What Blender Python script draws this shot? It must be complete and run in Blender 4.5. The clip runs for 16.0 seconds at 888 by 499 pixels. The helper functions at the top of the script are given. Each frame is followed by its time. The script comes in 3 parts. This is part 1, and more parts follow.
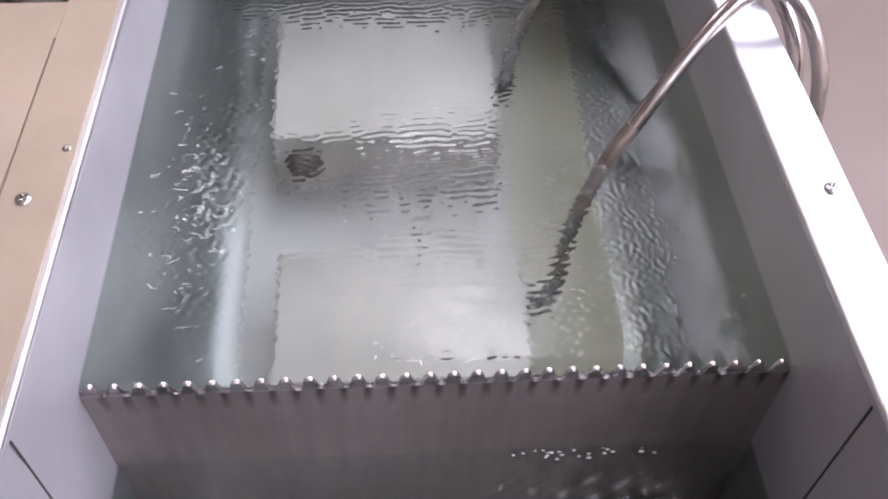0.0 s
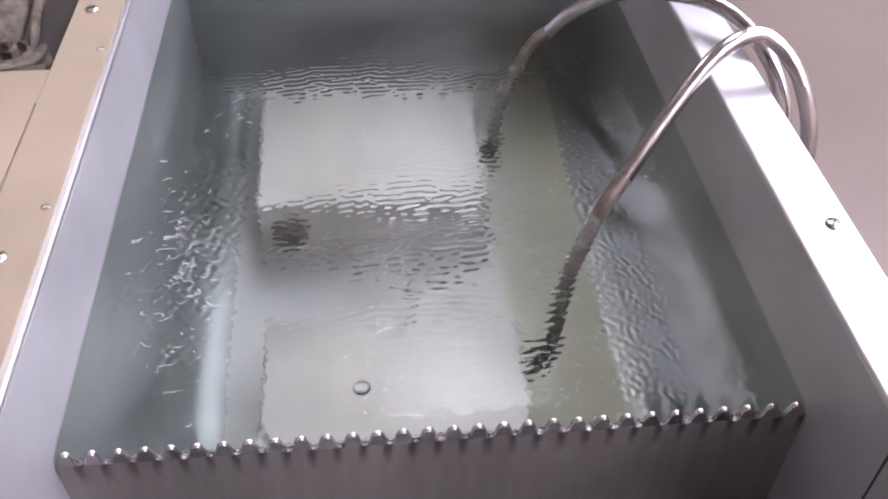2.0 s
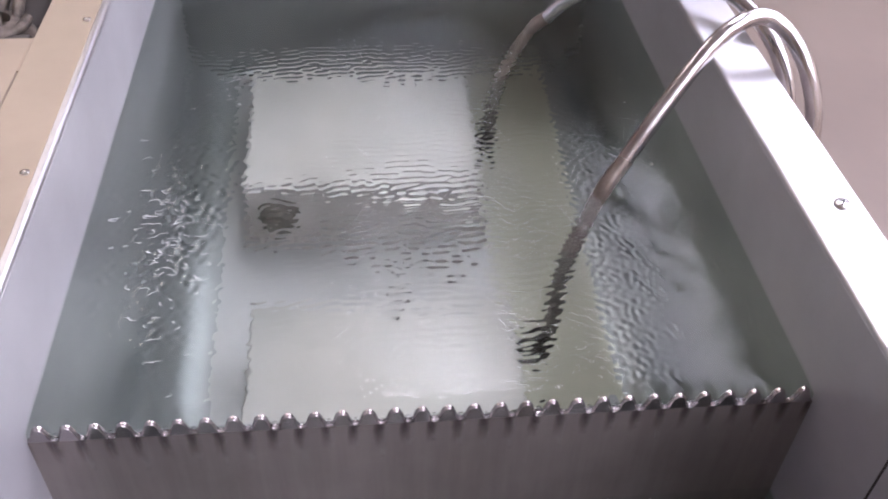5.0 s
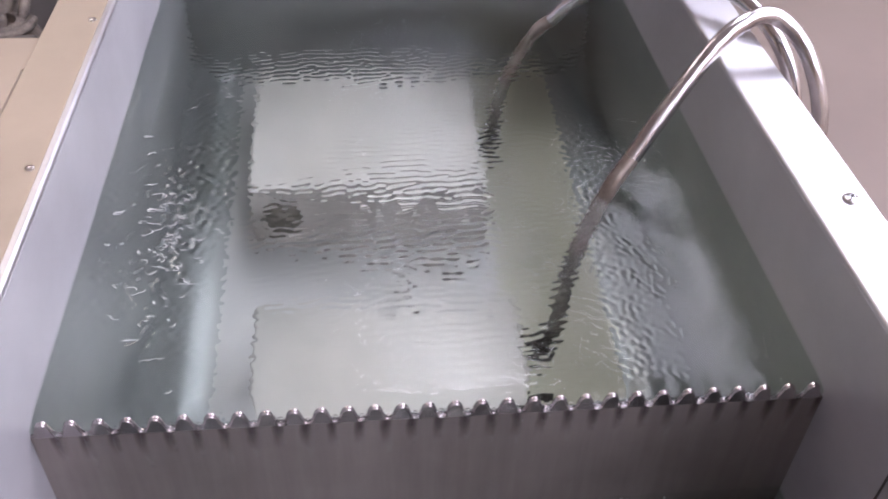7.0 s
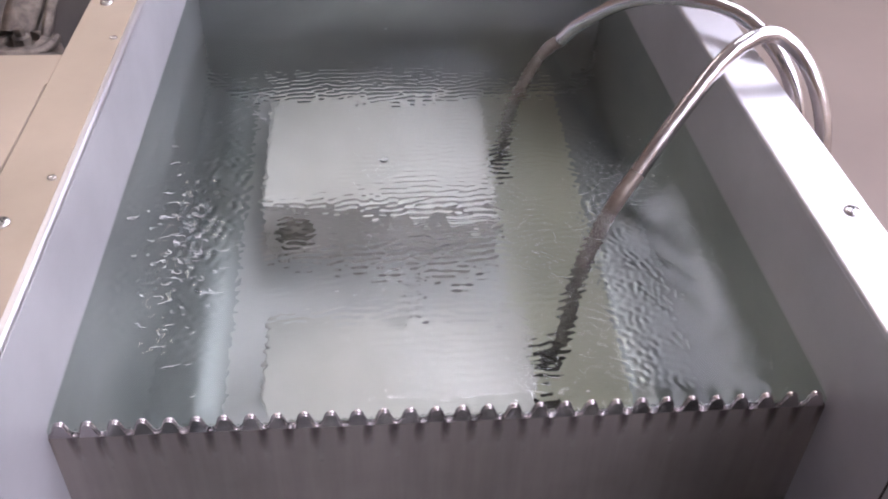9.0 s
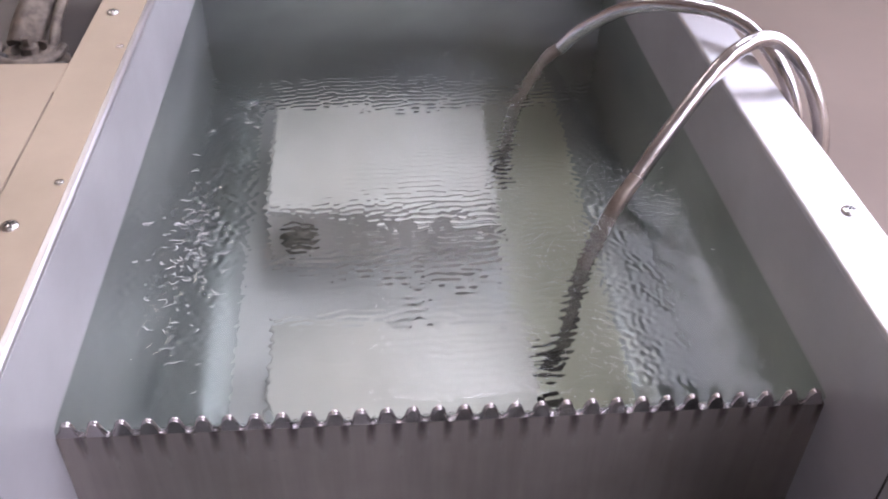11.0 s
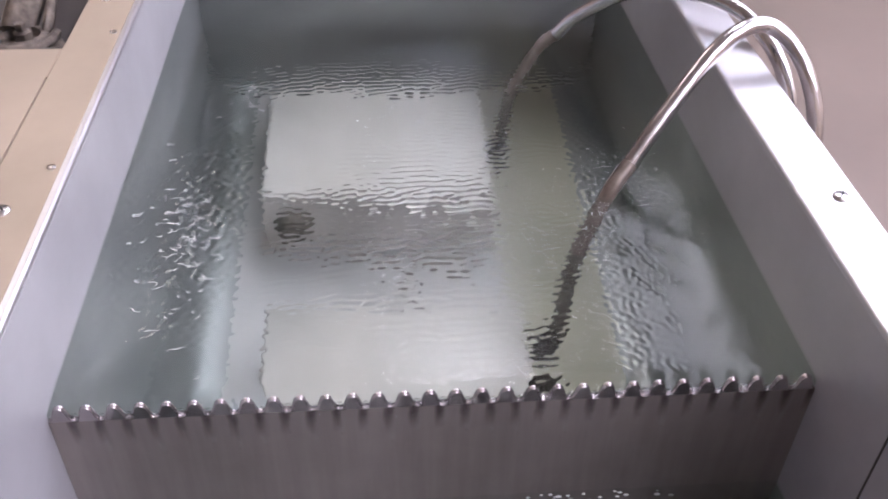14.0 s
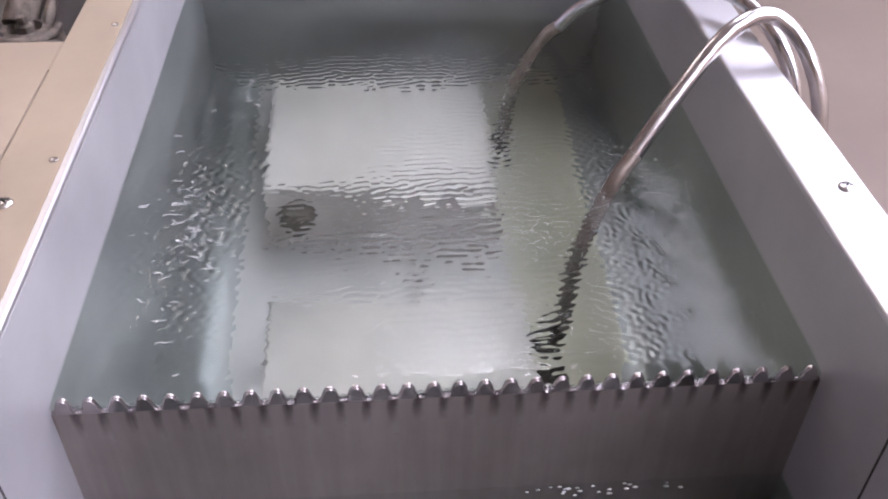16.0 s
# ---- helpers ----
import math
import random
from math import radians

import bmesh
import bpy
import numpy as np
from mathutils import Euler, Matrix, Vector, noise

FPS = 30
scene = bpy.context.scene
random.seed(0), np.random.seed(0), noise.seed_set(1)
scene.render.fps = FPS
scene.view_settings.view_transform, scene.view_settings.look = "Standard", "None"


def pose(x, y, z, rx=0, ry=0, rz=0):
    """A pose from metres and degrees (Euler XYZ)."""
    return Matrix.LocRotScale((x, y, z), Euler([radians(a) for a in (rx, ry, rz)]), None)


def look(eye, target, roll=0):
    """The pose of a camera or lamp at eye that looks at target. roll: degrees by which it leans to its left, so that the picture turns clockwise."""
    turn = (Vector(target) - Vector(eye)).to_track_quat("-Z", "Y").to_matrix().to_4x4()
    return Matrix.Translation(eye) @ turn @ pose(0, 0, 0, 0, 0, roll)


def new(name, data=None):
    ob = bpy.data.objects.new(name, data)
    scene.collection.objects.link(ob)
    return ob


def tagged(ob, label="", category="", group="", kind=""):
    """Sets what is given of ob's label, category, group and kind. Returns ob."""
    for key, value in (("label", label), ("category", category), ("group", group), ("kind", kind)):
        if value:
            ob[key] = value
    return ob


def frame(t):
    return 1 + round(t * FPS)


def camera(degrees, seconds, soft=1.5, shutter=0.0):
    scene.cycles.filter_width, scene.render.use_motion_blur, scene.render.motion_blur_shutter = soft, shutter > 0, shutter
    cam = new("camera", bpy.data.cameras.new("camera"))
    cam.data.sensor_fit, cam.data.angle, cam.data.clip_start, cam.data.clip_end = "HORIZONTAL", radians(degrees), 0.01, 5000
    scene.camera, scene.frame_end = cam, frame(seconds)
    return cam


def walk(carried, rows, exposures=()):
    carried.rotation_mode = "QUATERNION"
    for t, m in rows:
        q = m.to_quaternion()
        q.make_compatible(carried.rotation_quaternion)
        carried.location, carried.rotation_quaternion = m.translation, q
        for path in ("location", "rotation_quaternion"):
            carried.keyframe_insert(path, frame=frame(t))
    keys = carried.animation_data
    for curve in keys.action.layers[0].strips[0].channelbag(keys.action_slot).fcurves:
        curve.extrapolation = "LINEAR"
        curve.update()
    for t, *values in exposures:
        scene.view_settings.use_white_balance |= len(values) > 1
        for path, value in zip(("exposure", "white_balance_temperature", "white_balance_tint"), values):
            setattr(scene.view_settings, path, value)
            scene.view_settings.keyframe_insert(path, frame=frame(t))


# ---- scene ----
cam = camera(52.0, 16.0, soft=2.0, shutter=0.4)
PATH = [
    (0, (-0.0244, -0.3056, 0.4159), (0.0248, 0.3360, -0.3496), 1.60),
    (0.5, (-0.0246, -0.3093, 0.4110), (0.0281, 0.3555, -0.3342), 1.08),
    (1, (-0.0269, -0.3133, 0.4012), (0.0316, 0.3800, -0.3171), 0.73),
    (1.5, (-0.0314, -0.3146, 0.3879), (0.0348, 0.3995, -0.3090), 0.71),
    (2, (-0.0314, -0.3169, 0.3768), (0.0408, 0.4065, -0.3099), 0.78),
    (2.5, (-0.0331, -0.3156, 0.3670), (0.0462, 0.4102, -0.3163), 1.18),
    (3, (-0.0358, -0.3139, 0.3573), (0.0511, 0.4185, -0.3179), 1.77),
    (3.5, (-0.0338, -0.3173, 0.3491), (0.0532, 0.4239, -0.3165), 1.76),
    (4, (-0.0353, -0.3165, 0.3489), (0.0527, 0.4151, -0.3271), 2.29),
    (6.5, (-0.0398, -0.3229, 0.3318), (0.0497, 0.4211, -0.3303), 2.55),
    (7, (-0.0410, -0.3240, 0.3315), (0.0475, 0.4227, -0.3277), 2.39),
    (7.5, (-0.0402, -0.3266, 0.3302), (0.0427, 0.4241, -0.3252), 2.34),
    (8, (-0.0387, -0.3292, 0.3299), (0.0423, 0.4245, -0.3223), 2.06),
    (8.5, (-0.0382, -0.3346, 0.3298), (0.0403, 0.4274, -0.3130), 1.71),
    (9, (-0.0398, -0.3415, 0.3314), (0.0356, 0.4261, -0.3051), 1.94),
    (11.5, (-0.0384, -0.3533, 0.3295), (0.0329, 0.4253, -0.2939), 1.31),
    (12, (-0.0376, -0.3552, 0.3278), (0.0362, 0.4244, -0.2940), 1.34),
    (12.5, (-0.0362, -0.3537, 0.3315), (0.0347, 0.4201, -0.2980), 1.35),
    (13, (-0.0352, -0.3539, 0.3299), (0.0349, 0.4192, -0.3005), 1.27),
    (13.5, (-0.0362, -0.3539, 0.3278), (0.0360, 0.4178, -0.3041), 1.45),
    (14, (-0.0339, -0.3541, 0.3285), (0.0364, 0.4160, -0.3056), 1.45),
    (14.5, (-0.0360, -0.3570, 0.3263), (0.0388, 0.4164, -0.3031), 1.62),
    (15, (-0.0348, -0.3573, 0.3279), (0.0351, 0.4162, -0.3020), 1.30),
    (15.5, (-0.0369, -0.3567, 0.3281), (0.0345, 0.4152, -0.3037), 1.48),
    (16, (-0.0342, -0.3541, 0.3255), (0.0329, 0.4130, -0.3124), 1.17),
]
walk(cam, [(t, look(eye, target, roll)) for t, eye, target, roll in PATH], exposures=[(0.0, 0.43, 6010, 20.5), (16.0, 0.43, 6010, 20.5)])

# ---- light ----
LAMP_RIGHT = 5.0     # glow of the ceiling light beside the tank
FILL_BACK = 0.6      # glow of the fill panel added behind the camera
ADDED_LEFT = 7.5      # glow of the warmer panel added at the left
LAMP_OVER = 14.0      # glow of the small panel over the tank
LAMP_FAR = 5.0       # glow of the row of small cool lights beyond the tank
world = bpy.data.worlds.new("room_air")
scene.world = world
world.use_nodes = True
world.node_tree.nodes["Background"].inputs[0].default_value = (0.9, 0.92, 1.0, 1)
world.node_tree.nodes["Background"].inputs[1].default_value = 0.05

# ---- plan (metres; flange top at z = 0, weir at y = 0) ----
HALF = 0.225         # half the inner width
FLANGE_R, FLANGE_L = 0.266, 0.2705
NEAR, FAR = -0.19, 0.62
WATER = -0.0715
LOW_WATER = -0.170
BOTTOM = -0.372
BOX_TOP = -0.272
FOOT = {-1: 0.054, 1: 0.046}   # radius of the rounded foot of each side wall


# ---- materials ----
def nodes(name):
    m = bpy.data.materials.new(name)
    m.use_nodes = True
    return m, m.node_tree.nodes, m.node_tree.links, m.node_tree.nodes["Principled BSDF"]


def grain(n, l, scale, stretch=(1, 1, 1), detail=4.0, rough=0.6):
    co = n.new("ShaderNodeTexCoord")
    mp = n.new("ShaderNodeMapping")
    mp.inputs["Scale"].default_value = stretch
    tx = n.new("ShaderNodeTexNoise")
    tx.inputs["Scale"].default_value = scale
    tx.inputs["Detail"].default_value = detail
    tx.inputs["Roughness"].default_value = rough
    l.new(co.outputs["Object"], mp.inputs["Vector"])
    l.new(mp.outputs["Vector"], tx.inputs["Vector"])
    return tx.outputs["Fac"]


def ramp(n, l, fac, a, b, lo=0.3, hi=0.7):
    r = n.new("ShaderNodeMapRange")
    r.inputs["From Min"].default_value, r.inputs["From Max"].default_value = lo, hi
    r.inputs["To Min"].default_value, r.inputs["To Max"].default_value = a, b
    l.new(fac, r.inputs["Value"])
    return r.outputs["Result"]


def blend(n, l, fac, a, b, lo=0.3, hi=0.7):
    r = n.new("ShaderNodeValToRGB")
    r.color_ramp.elements[0].position, r.color_ramp.elements[1].position = lo, hi
    r.color_ramp.elements[0].color, r.color_ramp.elements[1].color = (*a, 1), (*b, 1)
    l.new(fac, r.inputs["Fac"])
    return r.outputs["Color"]


def bump(n, l, fac, strength, distance, bsdf, normal=None):
    b = n.new("ShaderNodeBump")
    b.inputs["Strength"].default_value, b.inputs["Distance"].default_value = strength, distance
    l.new(fac, b.inputs["Height"])
    if normal:
        l.new(normal, b.inputs["Normal"])
    l.new(b.outputs["Normal"], bsdf.inputs["Normal"])
    return b.outputs["Normal"]


def steel(name, a, b, rough=(0.22, 0.4), stretch=(30, 1, 30), metal=1.0, relief=0.06):
    """Brushed sheet steel: stains at hand size, brush lines along the sheet."""
    m, n, l, s = nodes(name)
    s.inputs["Metallic"].default_value = metal
    cloud = grain(n, l, 9.0, detail=5.0)
    line = grain(n, l, 40.0, stretch, detail=3.0)
    l.new(blend(n, l, cloud, a, b), s.inputs["Base Color"])
    mix = n.new("ShaderNodeMath")
    mix.operation = "MULTIPLY_ADD"
    l.new(line, mix.inputs[0])
    mix.inputs[1].default_value = 0.5
    l.new(cloud, mix.inputs[2])
    l.new(ramp(n, l, mix.outputs[0], *rough, 0.5, 1.1), s.inputs["Roughness"])
    bump(n, l, line, relief, 0.0004, s)
    return m


def plain(name, a, b, rough=0.6, scale=6.0, relief=0.1, metal=0.0, distance=0.002):
    m, n, l, s = nodes(name)
    s.inputs["Metallic"].default_value = metal
    fac = grain(n, l, scale, detail=6.0)
    fine = grain(n, l, scale * 25)
    l.new(blend(n, l, fac, a, b), s.inputs["Base Color"])
    l.new(ramp(n, l, fac, rough - 0.08, rough + 0.08), s.inputs["Roughness"])
    bump(n, l, fine, relief, distance, s)
    return m


def glow(name, colour, strength):
    m, n, l, s = nodes(name)
    s.inputs["Base Color"].default_value = (0.8, 0.8, 0.8, 1)
    s.inputs["Emission Color"].default_value = (*colour, 1)
    s.inputs["Emission Strength"].default_value = strength
    return m


def water_like(name, tint, rough=0.0, fine=0.0):
    m, n, l, s = nodes(name)
    n.remove(s)
    g = n.new("ShaderNodeBsdfGlass")
    g.inputs["IOR"].default_value = 1.333
    g.inputs["Color"].default_value = (*tint, 1)
    g.inputs["Roughness"].default_value = rough
    if fine:
        bump(n, l, grain(n, l, 45.0, (1, 1.6, 1), 2.0), fine, 0.002, g)
    l.new(g.outputs["BSDF"], n["Material Output"].inputs["Surface"])
    return m


def braid(name, dim, bright, metal):
    """Woven steel wire over a hose; u runs round it, v along it in metres."""
    m, n, l, s = nodes(name)
    s.inputs["Metallic"].default_value = metal
    uv = n.new("ShaderNodeUVMap")
    uv.uv_map = "wrap"
    sep = n.new("ShaderNodeSeparateXYZ")
    l.new(uv.outputs["UV"], sep.inputs[0])
    waves = []
    for sign in (1, -1):
        a = n.new("ShaderNodeMath")
        a.operation = "MULTIPLY"
        a.inputs[1].default_value = sign * 55.0
        l.new(sep.outputs["Y"], a.inputs[0])
        b = n.new("ShaderNodeMath")
        b.operation = "ADD"
        l.new(a.outputs[0], b.inputs[0])
        c = n.new("ShaderNodeMath")
        c.operation = "MULTIPLY"
        c.inputs[1].default_value = 14.0
        l.new(sep.outputs["X"], c.inputs[0])
        l.new(c.outputs[0], b.inputs[1])
        d = n.new("ShaderNodeMath")
        d.operation = "MULTIPLY"
        d.inputs[1].default_value = 2 * math.pi
        l.new(b.outputs[0], d.inputs[0])
        e = n.new("ShaderNodeMath")
        e.operation = "SINE"
        l.new(d.outputs[0], e.inputs[0])
        waves.append(e.outputs[0])
    top = n.new("ShaderNodeMath")
    top.operation = "MAXIMUM"
    l.new(waves[0], top.inputs[0])
    l.new(waves[1], top.inputs[1])
    fac = grain(n, l, 40.0)
    l.new(blend(n, l, fac, dim, bright), s.inputs["Base Color"])
    l.new(ramp(n, l, fac, 0.15, 0.24), s.inputs["Roughness"])
    bump(n, l, top.outputs[0], 0.12, 0.0003, s)
    return m


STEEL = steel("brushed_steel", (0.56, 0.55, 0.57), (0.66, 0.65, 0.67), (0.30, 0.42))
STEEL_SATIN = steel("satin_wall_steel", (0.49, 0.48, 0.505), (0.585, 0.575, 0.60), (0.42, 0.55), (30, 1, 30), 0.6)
# Darker copy of the wall steel; dimness under water is in its colour.
STEEL_DIM = steel("dimmed_steel", (0.26, 0.285, 0.275), (0.37, 0.395, 0.38), (0.32, 0.44), (30, 1, 30), 0.8, 0.03)
STEEL_TOOTH = steel("wet_weir_edge_steel", (0.42, 0.375, 0.37), (0.56, 0.51, 0.505), (0.06, 0.13), (60, 60, 2), 0.95, 0.01)
STEEL_PLATE = steel("weir_plate_steel", (0.30, 0.26, 0.242), (0.405, 0.355, 0.333), (0.36, 0.52), (60, 60, 2), 0.68, 0.01)


def streaked(m):
    """Dried drip streaks down a plate, laid over its colour."""
    n, l = m.node_tree.nodes, m.node_tree.links
    s = n["Principled BSDF"]
    old = s.inputs["Base Color"].links[0].from_socket
    mix = n.new("ShaderNodeMix")
    mix.data_type, mix.blend_type = "RGBA", "MULTIPLY"
    mix.inputs[0].default_value = 1.0
    l.new(old, mix.inputs[6])
    l.new(blend(n, l, grain(n, l, 1.0, (95, 1, 7), 3.0), (0.91, 0.90, 0.895), (1.03, 1.03, 1.02), 0.36, 0.66), mix.inputs[7])
    l.new(mix.outputs[2], s.inputs["Base Color"])


def notch_marks(m, pitch, top, length):
    """Dark water marks below each notch of the weir, ragged at their ends."""
    n, l = m.node_tree.nodes, m.node_tree.links
    s = n["Principled BSDF"]
    old = s.inputs["Base Color"].links[0].from_socket
    co = n.new("ShaderNodeTexCoord")
    sep = n.new("ShaderNodeSeparateXYZ")
    l.new(co.outputs["Object"], sep.inputs[0])

    def calc(op, a, b):
        q = n.new("ShaderNodeMath")
        q.operation = op
        for i, v in enumerate((a, b)):
            if isinstance(v, (int, float)):
                q.inputs[i].default_value = v
            else:
                l.new(v, q.inputs[i])
        return q.outputs[0]
    wobble = calc("MULTIPLY", grain(n, l, 1.0, (90, 1, 60), 3.0), 0.004)
    wave = calc("COSINE", calc("MULTIPLY", calc("ADD", sep.outputs["X"], wobble), 2 * math.pi / pitch), 0)
    across = ramp(n, l, wave, 0.0, 1.0, 0.1, 0.95)
    reach = calc("ADD", sep.outputs["Z"], calc("MULTIPLY", grain(n, l, 1.0, (160, 1, 20), 2.0), 0.012))
    down = ramp(n, l, reach, 0.0, 1.0, top - length, top)
    mix = n.new("ShaderNodeMix")
    mix.data_type, mix.blend_type = "RGBA", "MIX"
    l.new(calc("MULTIPLY", across, down), mix.inputs[0])
    l.new(old, mix.inputs[6])
    mix.inputs[7].default_value = (0.13, 0.10, 0.10, 1)
    l.new(mix.outputs[2], s.inputs["Base Color"])


streaked(STEEL_PLATE)
notch_marks(STEEL_PLATE, 2 * HALF / 30, WATER - 0.006, 0.017)
CASING = steel("stained_casing_steel", (0.40, 0.385, 0.35), (0.62, 0.60, 0.56), (0.4, 0.6), (20, 20, 1), 0.35)
STEEL_FLOOR = steel("tank_floor_steel", (0.38, 0.39, 0.30), (0.52, 0.53, 0.425), (0.4, 0.6), (1, 20, 1), 0.2)
STEEL_PAN = steel("pale_bottom_steel", (0.39, 0.40, 0.385), (0.53, 0.54, 0.52), (0.34, 0.48), (1, 20, 1), 0.5)
STEEL_BOX = steel("transducer_steel", (0.385, 0.385, 0.345), (0.53, 0.525, 0.48), (0.35, 0.48), (1, 30, 1), 0.2, 0.05)
TAN = plain("beige_sheet_paint", (0.315, 0.25, 0.185), (0.40, 0.32, 0.24), 0.44, 9.0, 0.05, 0.15, 0.0006)
SCREW = steel("screw_steel", (0.55, 0.54, 0.54), (0.7, 0.69, 0.68), (0.2, 0.35))
CAST = plain("cast_metal", (0.035, 0.028, 0.023), (0.30, 0.25, 0.21), 0.40, 60.0, 0.6, 0.6)
DARK = plain("dark_plastic", (0.02, 0.02, 0.02), (0.05, 0.045, 0.045), 0.5, 30.0, 0.2)
FITTING = plain("wet_dark_fitting", (0.03, 0.03, 0.026), (0.11, 0.105, 0.09), 0.4, 60.0, 0.3, 0.6)
PLUG = plain("stained_plug", (0.07, 0.065, 0.052), (0.17, 0.16, 0.13), 0.5, 60.0, 0.3, 0.3)
GAP = plain("gap_sealant", (0.035, 0.03, 0.03), (0.06, 0.052, 0.05), 0.7, 50.0)
# White of the curls that stand for glints on the choppy water.
GLINT = plain("glint_curl", (0.42, 0.43, 0.42), (0.66, 0.67, 0.65), 0.12, 90.0)
# White of the flecks that paint splash glints on the lower water.
FLECK = plain("white_fleck", (0.72, 0.73, 0.72), (0.85, 0.86, 0.85), 0.15, 200.0)
DARK_BROWN = plain("dark_brown_grey", (0.05, 0.042, 0.038), (0.10, 0.083, 0.075), 0.5, 12.0)
CLOTH = plain("grey_cabinet_paint", (0.10, 0.09, 0.09), (0.15, 0.135, 0.13), 0.5, 8.0)
FLOOR = plain("pinkish_floor_coating", (0.145, 0.114, 0.096), (0.215, 0.168, 0.142), 0.55, 0.9, 0.1)
WALL = plain("warm_wall_paint", (0.50, 0.42, 0.35), (0.56, 0.47, 0.39), 0.7, 1.0)
CEILING = plain("ceiling_paint", (0.74, 0.72, 0.70), (0.80, 0.79, 0.77), 0.8, 1.0)
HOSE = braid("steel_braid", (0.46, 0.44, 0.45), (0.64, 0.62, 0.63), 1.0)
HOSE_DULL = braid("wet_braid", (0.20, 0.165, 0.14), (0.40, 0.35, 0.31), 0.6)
# Under water the braid has a darker colour than above it.
HOSE_WET = braid("darker_braid", (0.10, 0.098, 0.082), (0.22, 0.215, 0.185), 0.15)
LIGHT_R = glow("lamp_diffuser_right", (0.97, 0.97, 1.05), LAMP_RIGHT)
ADDED_L = glow("added_panel_left", (1.0, 0.90, 0.78), ADDED_LEFT)
LIGHT_O = glow("lamp_diffuser_over", (1.0, 0.97, 0.95), LAMP_OVER)
FILL_B = glow("fill_panel_back", (1.0, 0.95, 0.9), FILL_BACK)
LIGHT_F = glow("lamp_diffuser_far", (0.90, 0.94, 1.06), LAMP_FAR)
WATER_MAT = water_like("tank_water", (0.89, 0.905, 0.885))
LOW_MAT = water_like("overflow_water", (0.86, 0.885, 0.87), 0.0, 0.18)
BUBBLE = water_like("air_bubble", (0.97, 0.98, 0.98))


# ---- mesh helpers ----
def mesh_of(name, bm, material, smooth=False):
    me = bpy.data.meshes.new(name)
    bm.normal_update()
    bm.to_mesh(me)
    bm.free()
    me.materials.append(material)
    for p in me.polygons:
        p.use_smooth = smooth
    return me


def part(name, bm, material, parent, label="", smooth=False):
    ob = new(name, mesh_of(name, bm, material, smooth))
    ob.parent = parent
    if label:
        tagged(ob, label)
    return ob


def thing(name, label, category, at=(0, 0, 0), group="", kind=""):
    ob = new(name)
    ob.empty_display_size = 0.05
    ob.location = at
    return tagged(ob, label, category, group, kind)


def solid(x0, x1, y0, y1, z0, z1, bevel=0.0, bm=None):
    bm = bm or bmesh.new()
    made = bmesh.ops.create_cube(bm, size=1.0, matrix=Matrix.Translation(((x0 + x1) / 2, (y0 + y1) / 2, (z0 + z1) / 2)) @ Matrix.Diagonal((x1 - x0, y1 - y0, z1 - z0, 1)))
    if bevel:
        edges = list({e for v in made["verts"] for e in v.link_edges})
        bmesh.ops.bevel(bm, geom=edges, offset=bevel, segments=2, affect="EDGES", profile=0.5)
    return bm


def extruded(outline, y0, y1, bm=None):
    """A closed outline in x and z, drawn out from y0 to y1."""
    bm = bm or bmesh.new()
    a = [bm.verts.new((x, y0, z)) for x, z in outline]
    b = [bm.verts.new((x, y1, z)) for x, z in outline]
    k = len(outline)
    for i in range(k):
        bm.faces.new((a[i], a[(i + 1) % k], b[(i + 1) % k], b[i]))
    bm.faces.new(a[::-1])
    bm.faces.new(b)
    bmesh.ops.recalc_face_normals(bm, faces=bm.faces)
    return bm


def lathe(profile, seg=24, m=None, bm=None):
    """A closed turned body from (radius, height) pairs, both ends on the axis."""
    bm = bm or bmesh.new()
    rings = []
    for r, z in profile:
        if r == 0:
            rings.append([bm.verts.new((0, 0, z))])
        else:
            rings.append([bm.verts.new((r * math.cos(2 * math.pi * i / seg), r * math.sin(2 * math.pi * i / seg), z)) for i in range(seg)])
    for a, b in zip(rings, rings[1:]):
        for i in range(seg):
            j = (i + 1) % seg
            if len(a) == 1:
                bm.faces.new((a[0], b[j], b[i]))
            elif len(b) == 1:
                bm.faces.new((a[i], a[j], b[0]))
            else:
                bm.faces.new((a[i], a[j], b[j], b[i]))
    bmesh.ops.recalc_face_normals(bm, faces=bm.faces)
    if m:
        bmesh.ops.transform(bm, matrix=m, verts=bm.verts)
    return bm


def glide(points, step=0.004):
    """A smooth line through points, in even steps."""
    pts = [Vector(p) for p in points]
    pts = [2 * pts[0] - pts[1], *pts, 2 * pts[-1] - pts[-2]]
    out = []
    for i in range(1, len(pts) - 2):
        p0, p1, p2, p3 = pts[i - 1:i + 3]
        k = max(2, int((p2 - p1).length / step))
        for j in range(k):
            t = j / k
            out.append(0.5 * (2 * p1 + (p2 - p0) * t + (2 * p0 - 5 * p1 + 4 * p2 - p3) * t * t + (3 * p1 - p0 - 3 * p2 + p3) * t ** 3))
    return out + [pts[-2]]


